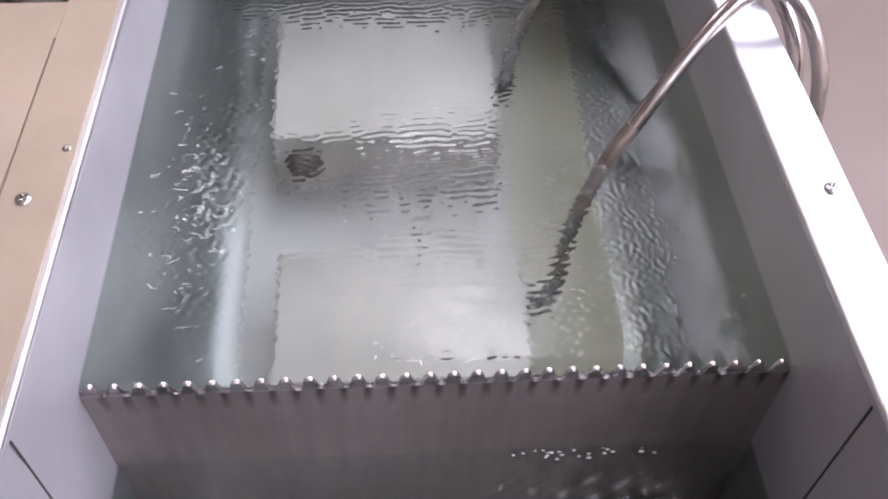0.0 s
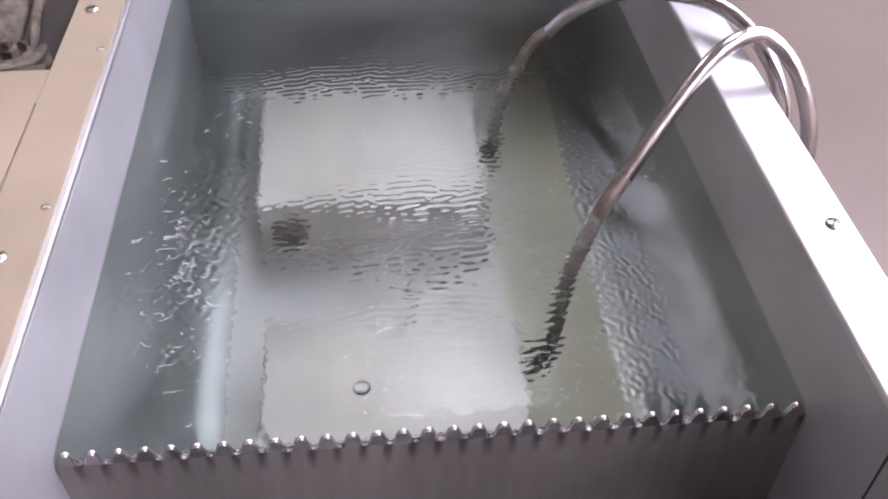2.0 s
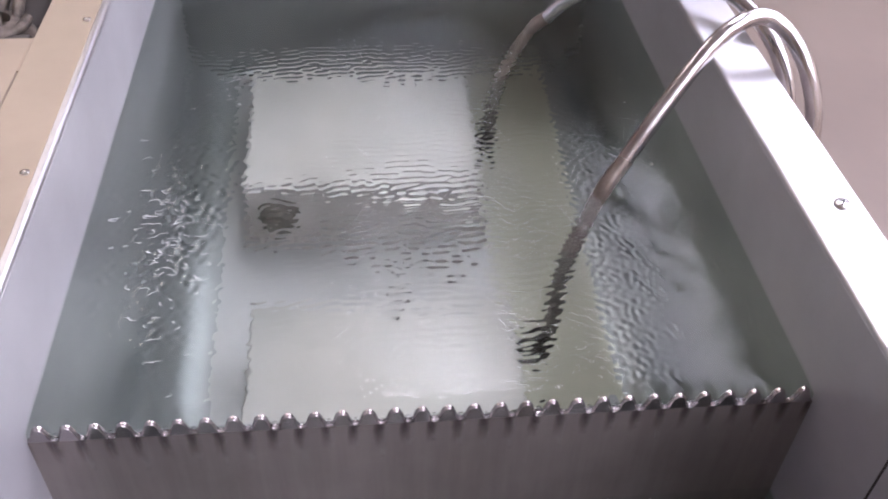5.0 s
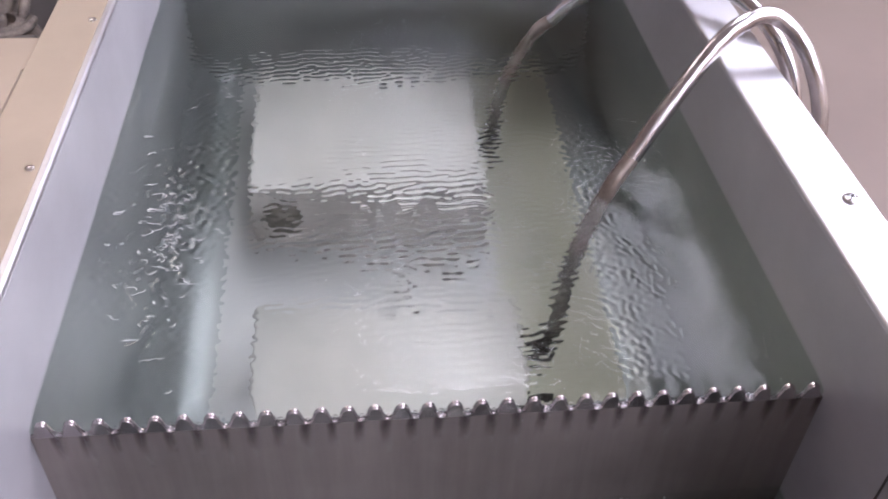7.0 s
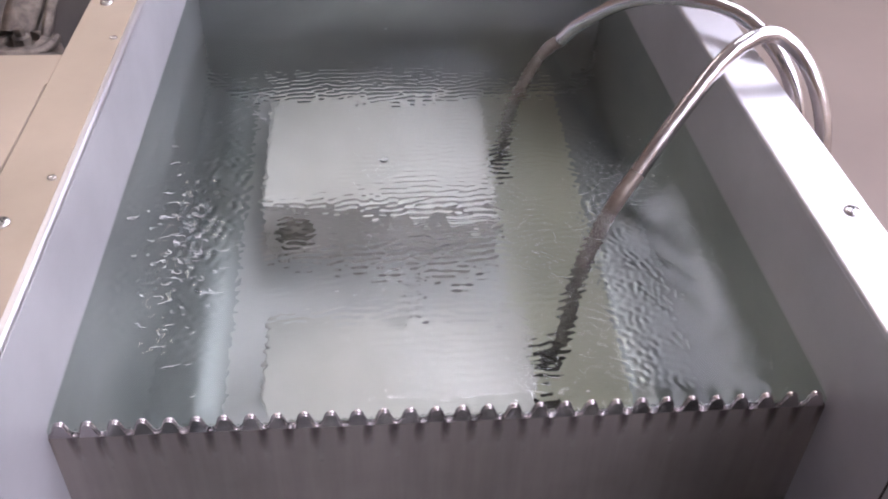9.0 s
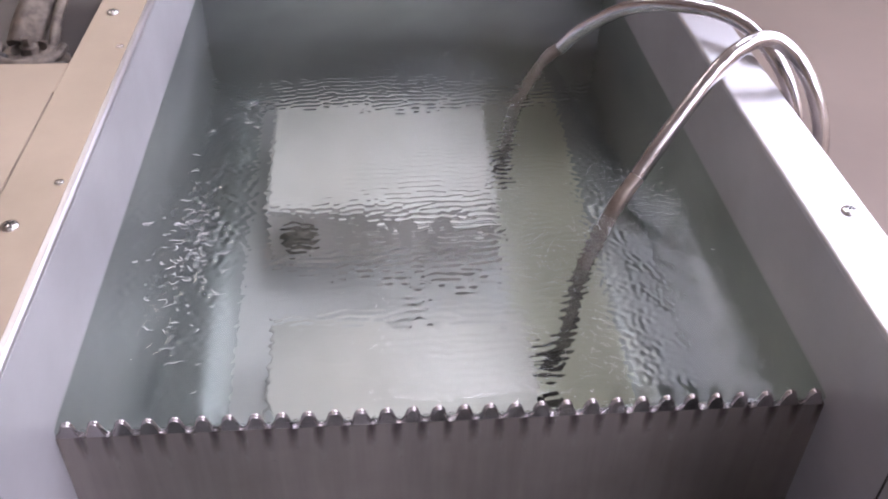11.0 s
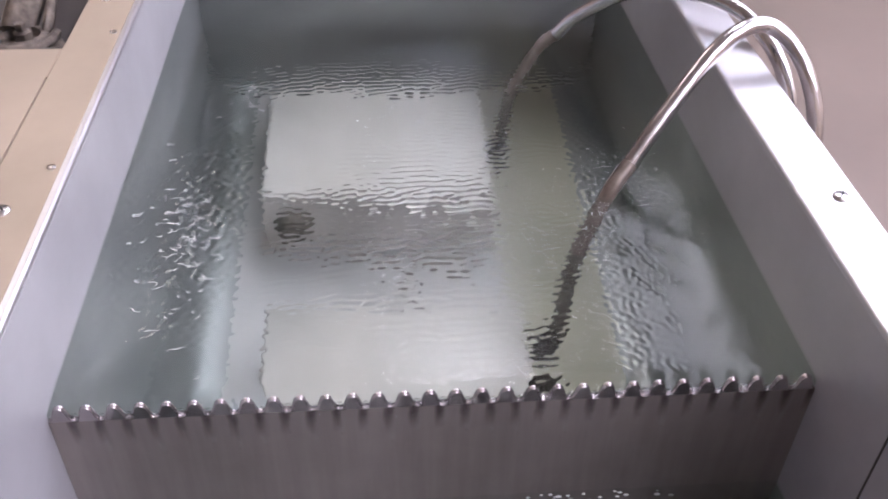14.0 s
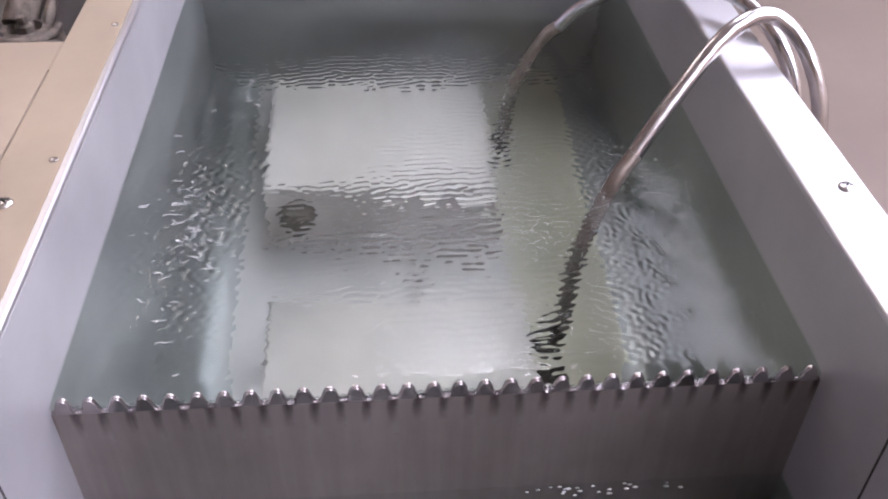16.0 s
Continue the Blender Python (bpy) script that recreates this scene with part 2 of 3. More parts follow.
def tube(points, radius, seg=20, step=0.004):
    """A round hose along a line, with u round it and v along it."""
    line = glide(points, step)
    bm = bmesh.new()
    uv = bm.loops.layers.uv.new("wrap")
    side = Vector((0.3, 1, 0.2))
    rings, run, far = [], [], 0.0
    for i, p in enumerate(line):
        ahead = (line[min(i + 1, len(line) - 1)] - line[max(i - 1, 0)]).normalized()
        side = (side - ahead * side.dot(ahead)).normalized()
        up = ahead.cross(side)
        far += (p - line[i - 1]).length if i else 0
        run.append(far)
        rings.append([bm.verts.new(p + radius * (math.cos(2 * math.pi * k / seg) * side + math.sin(2 * math.pi * k / seg) * up)) for k in range(seg)])
    for i in range(len(rings) - 1):
        for k in range(seg):
            f = bm.faces.new((rings[i][k], rings[i][(k + 1) % seg], rings[i + 1][(k + 1) % seg], rings[i + 1][k]))
            for loop, (u, v) in zip(f.loops, ((k, i), (k + 1, i), (k + 1, i + 1), (k, i + 1))):
                loop[uv].uv = (u / seg, run[v])
    bm.faces.new(rings[0][::-1])
    bm.faces.new(rings[-1])
    return bm


def soft_edges(ob, angle=40):
    for p in ob.data.polygons:
        p.use_smooth = True
    ob.data.set_sharp_from_angle(angle=radians(angle))
    return ob


# ---- the room ----
def room():
    x0, x1, y0, y1, z0, z1, w = -3.2, 3.6, -3.0, 5.2, -0.9, 1.85, 0.15
    def shell(name, bm, mat, label, cat):
        tagged(new(name, mesh_of(name, bm, mat)), label, cat, kind="structure")
    shell("floor", solid(x0 - w, x1 + w, y0 - w, y1 + w, z0 - w, z0), FLOOR, "pinkish beige coated workshop floor", "floor")
    shell("ceiling", solid(x0 - w, x1 + w, y0 - w, y1 + w, z1, z1 + w), CEILING, "plain off-white painted ceiling", "ceiling")
    shell("wall_west", solid(x0 - w, x0, y0 - w, y1 + w, z0, z1), WALL, "warm beige painted wall", "wall")
    shell("wall_east", solid(x1, x1 + w, y0 - w, y1 + w, z0, z1), WALL, "warm beige painted wall", "wall")
    shell("wall_south", solid(x0, x1, y0 - w, y0, z0, z1), WALL, "warm beige painted wall", "wall")
    shell("wall_north", solid(x0, x1, y1, y1 + w, z0, z1), WALL, "warm beige painted wall", "wall")


def ceiling_panel(x0, x1, y0, y1, z, mat):
    t = thing("ceiling_panel", "unseen white lit panel under the ceiling", "ceiling light", ((x0 + x1) / 2, (y0 + y1) / 2, z), "ceiling lights")
    a, b = (x1 - x0) / 2, (y1 - y0) / 2
    bm = bmesh.new()
    for q in ((-a, a, -b, -b + 0.03), (-a, a, b - 0.03, b), (-a, -a + 0.03, -b + 0.03, b - 0.03), (a - 0.03, a, -b + 0.03, b - 0.03)):
        solid(*q, -0.05, 0.0, bm=bm)
    part("frame", bm, CEILING, t)
    part("diffuser", solid(-a + 0.03, a - 0.03, -b + 0.03, b - 0.03, -0.04, -0.01), mat, t, "glowing white diffuser")


room()
ceiling_panel(0.80, 3.5, -2.6, 2.7, 1.85, LIGHT_R)
# Unseen warm panel, added at the left so the choppy water glints.
ceiling_panel(-1.36, -1.08, 1.1, 3.7, 1.85, ADDED_L)
ceiling_panel(-0.02, 0.50, 0.92, 1.42, 1.85, LIGHT_O)
# Unseen fill panel, added behind the camera to lift the light.
ceiling_panel(-0.3, 0.75, -2.4, -0.9, 1.85, FILL_B)
for near_edge in (1.50, 2.05, 2.60, 3.15):
    ceiling_panel(0.0, 0.52, near_edge, near_edge + 0.27, 1.85, LIGHT_F)


# ---- the tank ----
def side_outline(s, outer):
    """Skirt, flange, rounded inner bend and inner wall of one side; s is the sign of x."""
    out = [(s * outer, -0.62), (s * outer, -0.0008), (s * (outer - 0.0008), 0.0)]
    r = 0.0032
    top = HALF + 0.0015
    for i in range(7):
        a = math.pi / 2 * i / 6
        out.append((s * (top + r - r * math.sin(a)), -r + r * math.cos(a)))
    out += [(s * (top + 0.0002), -0.006), (s * (outer - 0.006), -0.006), (s * (outer - 0.004), -0.60)]
    return out


def wall_outline(s, low):
    """The satin inner wall from the bend to the waterline."""
    return [(s * (HALF + 0.0013), -0.0034), (s * HALF, -0.03), (s * HALF, low), (s * (HALF + 0.02), low), (s * (HALF + 0.02), -0.0062), (s * (HALF + 0.0030), -0.0062), (s * (HALF + 0.0030), -0.0034)]


def arc(s, a0, a1):
    """Part of the rounded foot of the wall, from angle a0 to a1."""
    turns = [radians(a0 + (a1 - a0) * i / 12) for i in range(13)]
    r = FOOT[s]
    return [(s * (HALF - r + r * math.cos(a)), BOTTOM + r - r * math.sin(a)) for a in turns]


def pan_outline(s, top):
    """The lower wall and its rounded foot, folded from one sheet."""
    return [(s * (HALF + 0.02), top), (s * HALF, top), *arc(s, 0, 90), (s * (HALF - FOOT[s]), BOTTOM - 0.004), (s * (HALF + 0.02), BOTTOM - 0.004)]


def tank():
    t = thing("water_tank", "open stainless steel overflow tank full of clear water", "tank", (0, 0, 0))
    for s, outer in ((-1, FLANGE_L), (1, FLANGE_R)):
        soft_edges(part("flange", extruded(side_outline(s, outer), NEAR - 0.04, FAR + 0.04), STEEL, t, "polished folded steel rim"), 35)
        for y0, y1, low in ((NEAR, 0.0, LOW_WATER - 0.004), (0.0, FAR, WATER - 0.004)):
            soft_edges(part("side_wall", extruded(wall_outline(s, low), y0, y1), STEEL_SATIN, t, "satin steel inner wall"), 35)
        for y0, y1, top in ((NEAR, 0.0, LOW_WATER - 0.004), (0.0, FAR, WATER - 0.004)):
            soft_edges(part("lower_wall", extruded(pan_outline(s, top), y0, y1), STEEL_DIM, t, "steel below the waterline, coloured darker for the dimness under water"), 35)
    part("bottom", solid(-HALF + FOOT[-1] + 0.0001, 0.086, 0.0012, FAR, BOTTOM - 0.004, BOTTOM), STEEL_PAN, t, "pale steel tank bottom")
    part("bottom_strip", solid(0.0862, HALF - FOOT[1] - 0.0001, 0.0012, FAR, BOTTOM - 0.004, BOTTOM + 0.001), STEEL_FLOOR, t, "greenish dulled steel strip of the bottom")
    part("compartment_bottom", solid(-HALF + FOOT[-1] + 0.0001, HALF - FOOT[1] - 0.0001, NEAR, -0.0012, BOTTOM - 0.004, BOTTOM), STEEL_PAN, t, "pale bottom of the overflow compartment")
    part("end_wall", solid(-HALF - 0.0012, HALF + 0.0012, FAR, FAR + 0.04, WATER - 0.004, -0.0002), STEEL_SATIN, t)
    part("lower_end_wall", solid(-HALF - 0.0012, HALF + 0.0012, FAR, FAR + 0.04, BOTTOM - 0.004, WATER - 0.0042), STEEL_DIM, t, "steel below the waterline, coloured darker for the dimness under water")
    part("front_wall", solid(-HALF - 0.001, HALF + 0.001, NEAR - 0.04, NEAR, BOTTOM - 0.004, -0.001, 0.002), STEEL_SATIN, t)
    for x in (-1, 1):
        part("corner_seam", solid(x * HALF - 0.0004, x * HALF + 0.0004, -0.0716, -0.0702, BOTTOM, -0.006), GAP, t, "dark upright seam in the side wall")
    part("rim_cover", solid(-FLANGE_L, -HALF - 0.0075, NEAR - 0.04, FAR + 0.04, 0.0, 0.0005, 0.0002), TAN, t, "beige sheet laid on the rim")
    # legs under the skirt
    for x in (-0.24, 0.24):
        for y in (0.0, 0.60):
            part("leg", solid(x - 0.02, x + 0.02, y - 0.02, y + 0.02, -0.9, -0.6), STEEL, t)
    # toothed weir plate
    n, tip, root = 30, WATER + 0.0032, WATER - 0.0070
    pitch = 2 * HALF / n
    bm = bmesh.new()
    ring = []
    for i in range(n):
        for u, v in ((0.0, 0), (0.08, 0.03), (0.15, 0.22), (0.22, 0.56), (0.29, 0.81), (0.36, 0.925), (0.43, 0.982), (0.5, 1), (0.57, 0.982), (0.64, 0.925), (0.71, 0.81), (0.78, 0.56), (0.85, 0.22), (0.92, 0.03)):
            ring.append((-HALF + (i + u) * pitch, root + (tip - root) * v))
    low = root - 0.0012
    front = [bm.verts.new((x, -0.0016, z)) for x, z in ring]
    back = [bm.verts.new((x, 0.0016, z)) for x, z in ring]
    flow = [[bm.verts.new((x, y, low)) for x, _ in ring] for y in (-0.0016, 0.0016)]
    for i in range(len(ring) - 1):
        bm.faces.new((front[i], front[i + 1], back[i + 1], back[i]))
        bm.faces.new((flow[0][i], flow[0][i + 1], front[i + 1], front[i]))
        bm.faces.new((back[i], back[i + 1], flow[1][i + 1], flow[1][i]))
    bmesh.ops.recalc_face_normals(bm, faces=bm.faces)
    top = [e for e in bm.edges if all(v.co.z > root - 1e-4 for v in e.verts) and abs(e.verts[0].co.y - e.verts[1].co.y) < 1e-6]
    bmesh.ops.bevel(bm, geom=top, offset=0.0010, segments=3, affect="EDGES")
    soft_edges(part("toothed_edge", bm, STEEL_TOOTH, t, "bright toothed overflow edge"), 50)
    part("weir_plate", solid(-HALF, HALF, -0.0016, 0.0016, BOTTOM, low), STEEL_PLATE, t, "matte steel overflow plate")
    return t


def screw(x, y, z, r=0.0054):
    t = thing("screw", "small steel cross-head screw in the tank flange", "screw", (x, y, z), "flange screws")
    bm = lathe([(0, 0.0), (r, 0.0), (r, 0.0008), (r * 0.95, 0.0013), (r * 0.75, 0.0021), (r * 0.35, 0.0025), (0, 0.0026)], 24)
    head = soft_edges(part("head", bm, SCREW, t), 50)
    a = random.random() * 3
    bm = bmesh.new()
    for k in (0, 1):
        solid(-r * 0.55, r * 0.55, -0.0005, 0.0005, 0.0021, 0.00275, bm=bm)
        bmesh.ops.rotate(bm, verts=bm.verts, cent=(0, 0, 0), matrix=Matrix.Rotation(math.pi / 2 if k == 0 else a, 3, "Z"))
    part("slot", bm, DARK, head)


def hole_plug(x, y, z):
    t = thing("plug", "tiny dull rivet plug in the tank flange", "rivet", (x, y, z), "flange rivets")
    soft_edges(part("head", lathe([(0, 0), (0.0030, 0), (0.0028, 0.0010), (0.0015, 0.0015), (0, 0.0016)], 18), SCREW, t), 50)


tank()
for q in ((0.2529, 0.0836), (-0.2553, 0.093), (-0.2563, 0.391)):
    screw(*q, 0.0 if q[0] > 0 else 0.0005)
hole_plug(-0.2379, 0.1377, 0.0005)
hole_plug(-0.2379, 0.327, 0.0005)


# ---- submerged transducer boxes ----
def transducer_box(x0, x1, y0, y1):
    t = thing("transducer_box", "pale stainless ultrasonic transducer box lying under water", "transducer", ((x0 + x1) / 2, (y0 + y1) / 2, BOTTOM), "submerged transducer boxes")
    a, b, h = (x1 - x0) / 2, (y1 - y0) / 2, BOX_TOP - BOTTOM
    part("casing", solid(-a + 0.001, a - 0.001, -b + 0.001, b - 0.001, 0.0, h - 0.012), CASING, t, "dark stained casing sides")
    soft_edges(part("radiating_face", solid(-a, a, -b, b, h - 0.012, h, 0.003), STEEL_BOX, t, "pale smooth top plate"), 50)
    m = Matrix.Translation((-a + 0.03, -b - 0.004, h * 0.55)) @ Matrix.Rotation(radians(90), 4, "X")
    soft_edges(part("plug", lathe([(0, -0.006), (0.018, -0.006), (0.018, 0.004), (0.013, 0.012), (0, 0.013)], 20, m), PLUG, t, "dark round plug"), 40)
    part("edge_flange", solid(-a - 0.006, a + 0.006, -b - 0.006, b + 0.006, 0.004, 0.008), CASING, t)
    return t


transducer_box(-0.130, 0.083, 0.095, 0.213)
transducer_box(-0.145, 0.078, 0.352, 0.540)


def hose(points, wet, dip, r, label):
    """points run from the water up and over the rim; wet from the elbow up to the water."""
    t = thing("metal_hose", label, "hose", (0, 0, 0), "braided hoses")
    dry = tuple(Vector(points[0]).lerp(Vector(points[1]), 0.45))
    soft_edges(part("braid", tube([dry] + points[1:], r), HOSE, t), 60)
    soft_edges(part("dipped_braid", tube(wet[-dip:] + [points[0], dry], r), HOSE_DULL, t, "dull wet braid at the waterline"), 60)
    soft_edges(part("submerged_braid", tube(wet[:-dip + 1], r * 0.98), HOSE_WET, t, "darker braid under water"), 60)
    a = Vector(wet[0])
    d = (Vector(wet[1]) - a).normalized()
    end = a + Vector((-0.004, -0.002, -0.010))
    side = Matrix.Translation(end) @ Matrix.Rotation(radians(-90), 4, "Y")
    elbow = soft_edges(part("elbow", lathe([(0, -0.008), (0.0085, -0.008), (0.0095, -0.005), (0.0095, 0.004), (0.0075, 0.006), (0.0075, 0.016), (0, 0.016)], 20, side), FITTING, t, "dark wet elbow fitting"), 40)
    nut = Matrix.Translation(end + Vector((-0.006, 0, 0))) @ Matrix.Rotation(radians(-90), 4, "Y")
    part("nut", lathe([(0, -0.004), (0.0115, -0.004), (0.0115, 0.004), (0, 0.004)], 6, nut), FITTING, elbow)
    m = Matrix.Translation(a) @ d.to_track_quat("Z", "Y").to_matrix().to_4x4()
    soft_edges(part("ferrule", lathe([(0, -0.012), (0.0080, -0.012), (0.0082, 0.0), (0.0082, 0.016), (0.0072, 0.020), (0, 0.020)], 20, m), FITTING, t, "crimped hose ferrule"), 40)


hose([(0.138, 0.189, -0.0715), (0.177, 0.217, -0.026), (0.213, 0.243, 0.010), (0.237, 0.256, 0.026), (0.261, 0.262, 0.030),
      (0.281, 0.253, 0.018), (0.295, 0.236, -0.006), (0.303, 0.222, -0.04), (0.306, 0.212, -0.10), (0.308, 0.205, -0.25), (0.31, 0.20, -0.6)],
     [(0.104, 0.169, -0.285), (0.109, 0.168, -0.255), (0.111, 0.168, -0.19), (0.117, 0.173, -0.14), (0.125, 0.178, -0.108)], 2, 0.0063,
     "shiny steel braided hose bent over the tank rim into water")
hose([(0.125, 0.431, -0.0715), (0.152, 0.414, -0.033), (0.182, 0.384, 0.001), (0.212, 0.354, 0.018), (0.250, 0.326, 0.020),
      (0.270, 0.296, 0.012), (0.283, 0.264, -0.006), (0.291, 0.244, -0.04), (0.294, 0.234, -0.10), (0.295, 0.228, -0.25), (0.296, 0.225, -0.6)],
     [(0.091, 0.430, -0.285), (0.092, 0.429, -0.262), (0.094, 0.428, -0.22), (0.099, 0.426, -0.165), (0.113, 0.430, -0.11)], 2, 0.0063,
     "second steel braided hose arching over the tank rim")


def stud(x, y):
    t = thing("floor_stud", "small dark stud standing on the tank bottom", "stud", (x, y, BOTTOM))
    soft_edges(part("shank", lathe([(0, 0), (0.0035, 0), (0.0035, 0.022), (0.0028, 0.024), (0, 0.024)], 14), CASING, t), 40)
    part("nut", lathe([(0, 0.006), (0.007, 0.006), (0.007, 0.011), (0, 0.011)], 6), CASING, t)


stud(-0.003, 0.292)


# ---- water ----
def water_height(x, y):
    """Ripples of the tank's surface."""
    def bell(cx, cy, sx, sy):
        return np.exp(-((x - cx) / sx) ** 2 - ((y - cy) / sy) ** 2)
    def ring(cx, cy, lam, fade):
        r = np.hypot(x - cx, y - cy) + 1e-6
        return np.sin(2 * np.pi * r / lam) * np.exp(-r / fade)
    rng = np.random.RandomState(5)
    def chop(count, lam0, lam1, spread, turn):
        h = 0
        for _ in range(count):
            lam, a, ph = rng.uniform(lam0, lam1), turn + rng.normal(0, spread), rng.uniform(0, 6.28)
            h = h + lam * np.sin(2 * np.pi / lam * (x * np.sin(a) + y * np.cos(a)) + ph)
        return h / np.sqrt(count) / (2 * np.pi)
    draw = np.clip((0.014 - y) / 0.016, 0, 1.3)
    broken = 0.55 + 0.45 * np.sin(x * 62 + 1.7 * np.sin(y * 31)) * np.sin(y * 47 + 1.9 * np.sin(x * 38 + 1))
    mid = bell(0.015, 0.165, 0.085, 0.13) + 0.9 * bell(-0.02, 0.385, 0.13, 0.045)
    h = 0.00016 * mid * broken * (ring(-0.015, -0.10, 0.0066, 0.9) + 0.7 * ring(0.06, -0.16, 0.0060, 0.9))
    h = h + 0.30 * mid * chop(36, 0.0046, 0.0074, 0.28, 0.0)
    h = h + 0.09 * (mid + 0.4) * chop(30, 0.0045, 0.008, 0.55, 0.0)
    patchy = np.clip(0.55 + 0.75 * np.sin(x * 150 + 2 * np.sin(y * 60)) * np.sin(y * 105 + 2.5 * np.sin(x * 80)), 0.05, 1.2)
    left = bell(-0.183, 0.155, 0.030, 0.075) + 0.2 * bell(-0.145, 0.21, 0.022, 0.07) + 0.2 * bell(-0.14, 0.36, 0.015, 0.025)
    h = h + 0.66 * left * patchy * chop(56, 0.0052, 0.011, 1.0, 0.1)
    right = bell(0.130, 0.09, 0.022, 0.13) + 0.55 * bell(0.150, 0.20, 0.035, 0.03)
    h = h + 0.09 * right * patchy * chop(30, 0.004, 0.008, 0.7, 1.2)
    h = h + 0.20 * bell(0.170, 0.10, 0.045, 0.13) * patchy ** 2 * chop(34, 0.0036, 0.007, 0.6, 1.25)
    h = h + 0.07 * bell(0.03, 0.014, 0.07, 0.014) * chop(20, 0.005, 0.011, 0.35, 0.0)
    h = h + 0.004 * chop(12, 0.015, 0.05, 1.2, 0.3) + 0.010 * chop(14, 0.005, 0.012, 0.9, 0.3)
    h = h - 0.0046 * draw ** 2 + 0.0003 * draw * np.cos(2 * np.pi * x * 30 / (2 * HALF))
    h = h + 0.0004 * ring(0.138, 0.189, 0.008, 0.009)
    return h


def sheet(name, x0, x1, y0, y1, step, height, material):
    nx, ny = int((x1 - x0) / step) + 1, int((y1 - y0) / step) + 1
    gx, gy = np.meshgrid(np.linspace(x0, x1, nx), np.linspace(y0, y1, ny))
    co = np.stack([gx, gy, height(gx, gy)], -1).reshape(-1, 3)
    i = (np.arange(ny - 1)[:, None] * nx + np.arange(nx - 1)).ravel()
    me = bpy.data.meshes.new(name)
    me.from_pydata(co.tolist(), [], np.stack([i, i + 1, i + nx + 1, i + nx], -1).tolist())
    me.materials.append(material)
    me.polygons.foreach_set("use_smooth", np.ones(len(me.polygons), bool))
    ob = new(name, me)
    ob.visible_shadow = False
    return ob


surface = sheet("water", -0.235, 0.235, -0.0006, 0.628, 0.0007, water_height, WATER_MAT)
tagged(surface, "clear rippling water with glinting choppy patches", "water", kind="structure")
surface.location = (0, 0, WATER)


low = sheet("lower_water", -0.2249, 0.2249, NEAR, -0.0014, 0.002, lambda x, y: 0.0003 * np.sin(x * 260 + 3 * np.sin(y * 90)) * np.sin(y * 210 + x * 40) * (1 + 1.5 * (x > 0)), LOW_MAT)
tagged(low, "dark water in the overflow compartment below the weir", "water", kind="structure")
low.location = (0, 0, LOW_WATER)


def streams():
    """A tongue of water through each notch, running down the weir's face."""
    t = thing("overflow_water_streams", "thin clear streams running through the weir notches", "water", (0, 0, WATER))
    bm = bmesh.new()
    rows = [(-0.0058, 0.0010, 0.0014, 0.0006), (-0.0062, -0.0008, 0.0022, 0.0016), (-0.0078, -0.0012, 0.0028, 0.0016), (-0.0115, -0.0012, 0.0033, 0.0013), (-0.016, -0.0012, 0.0034, 0.0010), (-0.023, -0.0012, 0.0030, 0.0008), (-0.032, -0.0012, 0.0016, 0.0006)]
    rings = [[bm.verts.new((w * math.cos(a), y + d * math.sin(a), z + d * 0.7 * math.sin(a) * (y > -0.002))) for a in [2 * math.pi * k / 10 for k in range(10)]] for z, y, w, d in rows]
    for a, b in zip(rings, rings[1:]):
        for k in range(10):
            bm.faces.new((a[k], a[(k + 1) % 10], b[(k + 1) % 10], b[k]))
    bm.faces.new(rings[0])
    bm.faces.new(rings[-1][::-1])
    bmesh.ops.recalc_face_normals(bm, faces=bm.faces)
    me = mesh_of("stream", bm, BUBBLE, True)
    for i in range(1, 30):
        ob = new("stream", me)
        ob.parent = t
        ob.location = (-HALF + i * 2 * HALF / 30, 0, 0)
        ob.scale = (random.uniform(0.7, 1.2), 1, random.uniform(0.6, 1.25))
        ob.visible_shadow = False
    return t


streams()


def splash():
    """White flecks that paint the glints where the streams fall into the lower water."""
    bm = bmesh.new()
    rng = np.random.RandomState(3)
    for _ in range(22):
        x = float(rng.uniform(0.045, 0.155))
        y, r = -0.0035 - abs(float(rng.normal(0, 0.004))), float(rng.uniform(0.0005, 0.0012))
        bmesh.ops.create_icosphere(bm, subdivisions=1, radius=r, matrix=Matrix.Translation((x, max(y, -0.1), 0)) @ Matrix.Diagonal((2.2, 1, 0.5, 1)))
    ob = new("splash_fleck", mesh_of("splash_fleck", bm, FLECK, True))
    ob.location = (0, 0, LOW_WATER)
    tagged(ob, "tiny white flecks painted as glints under the falling streams", "froth", kind="stuff")
    return ob


froth = splash()


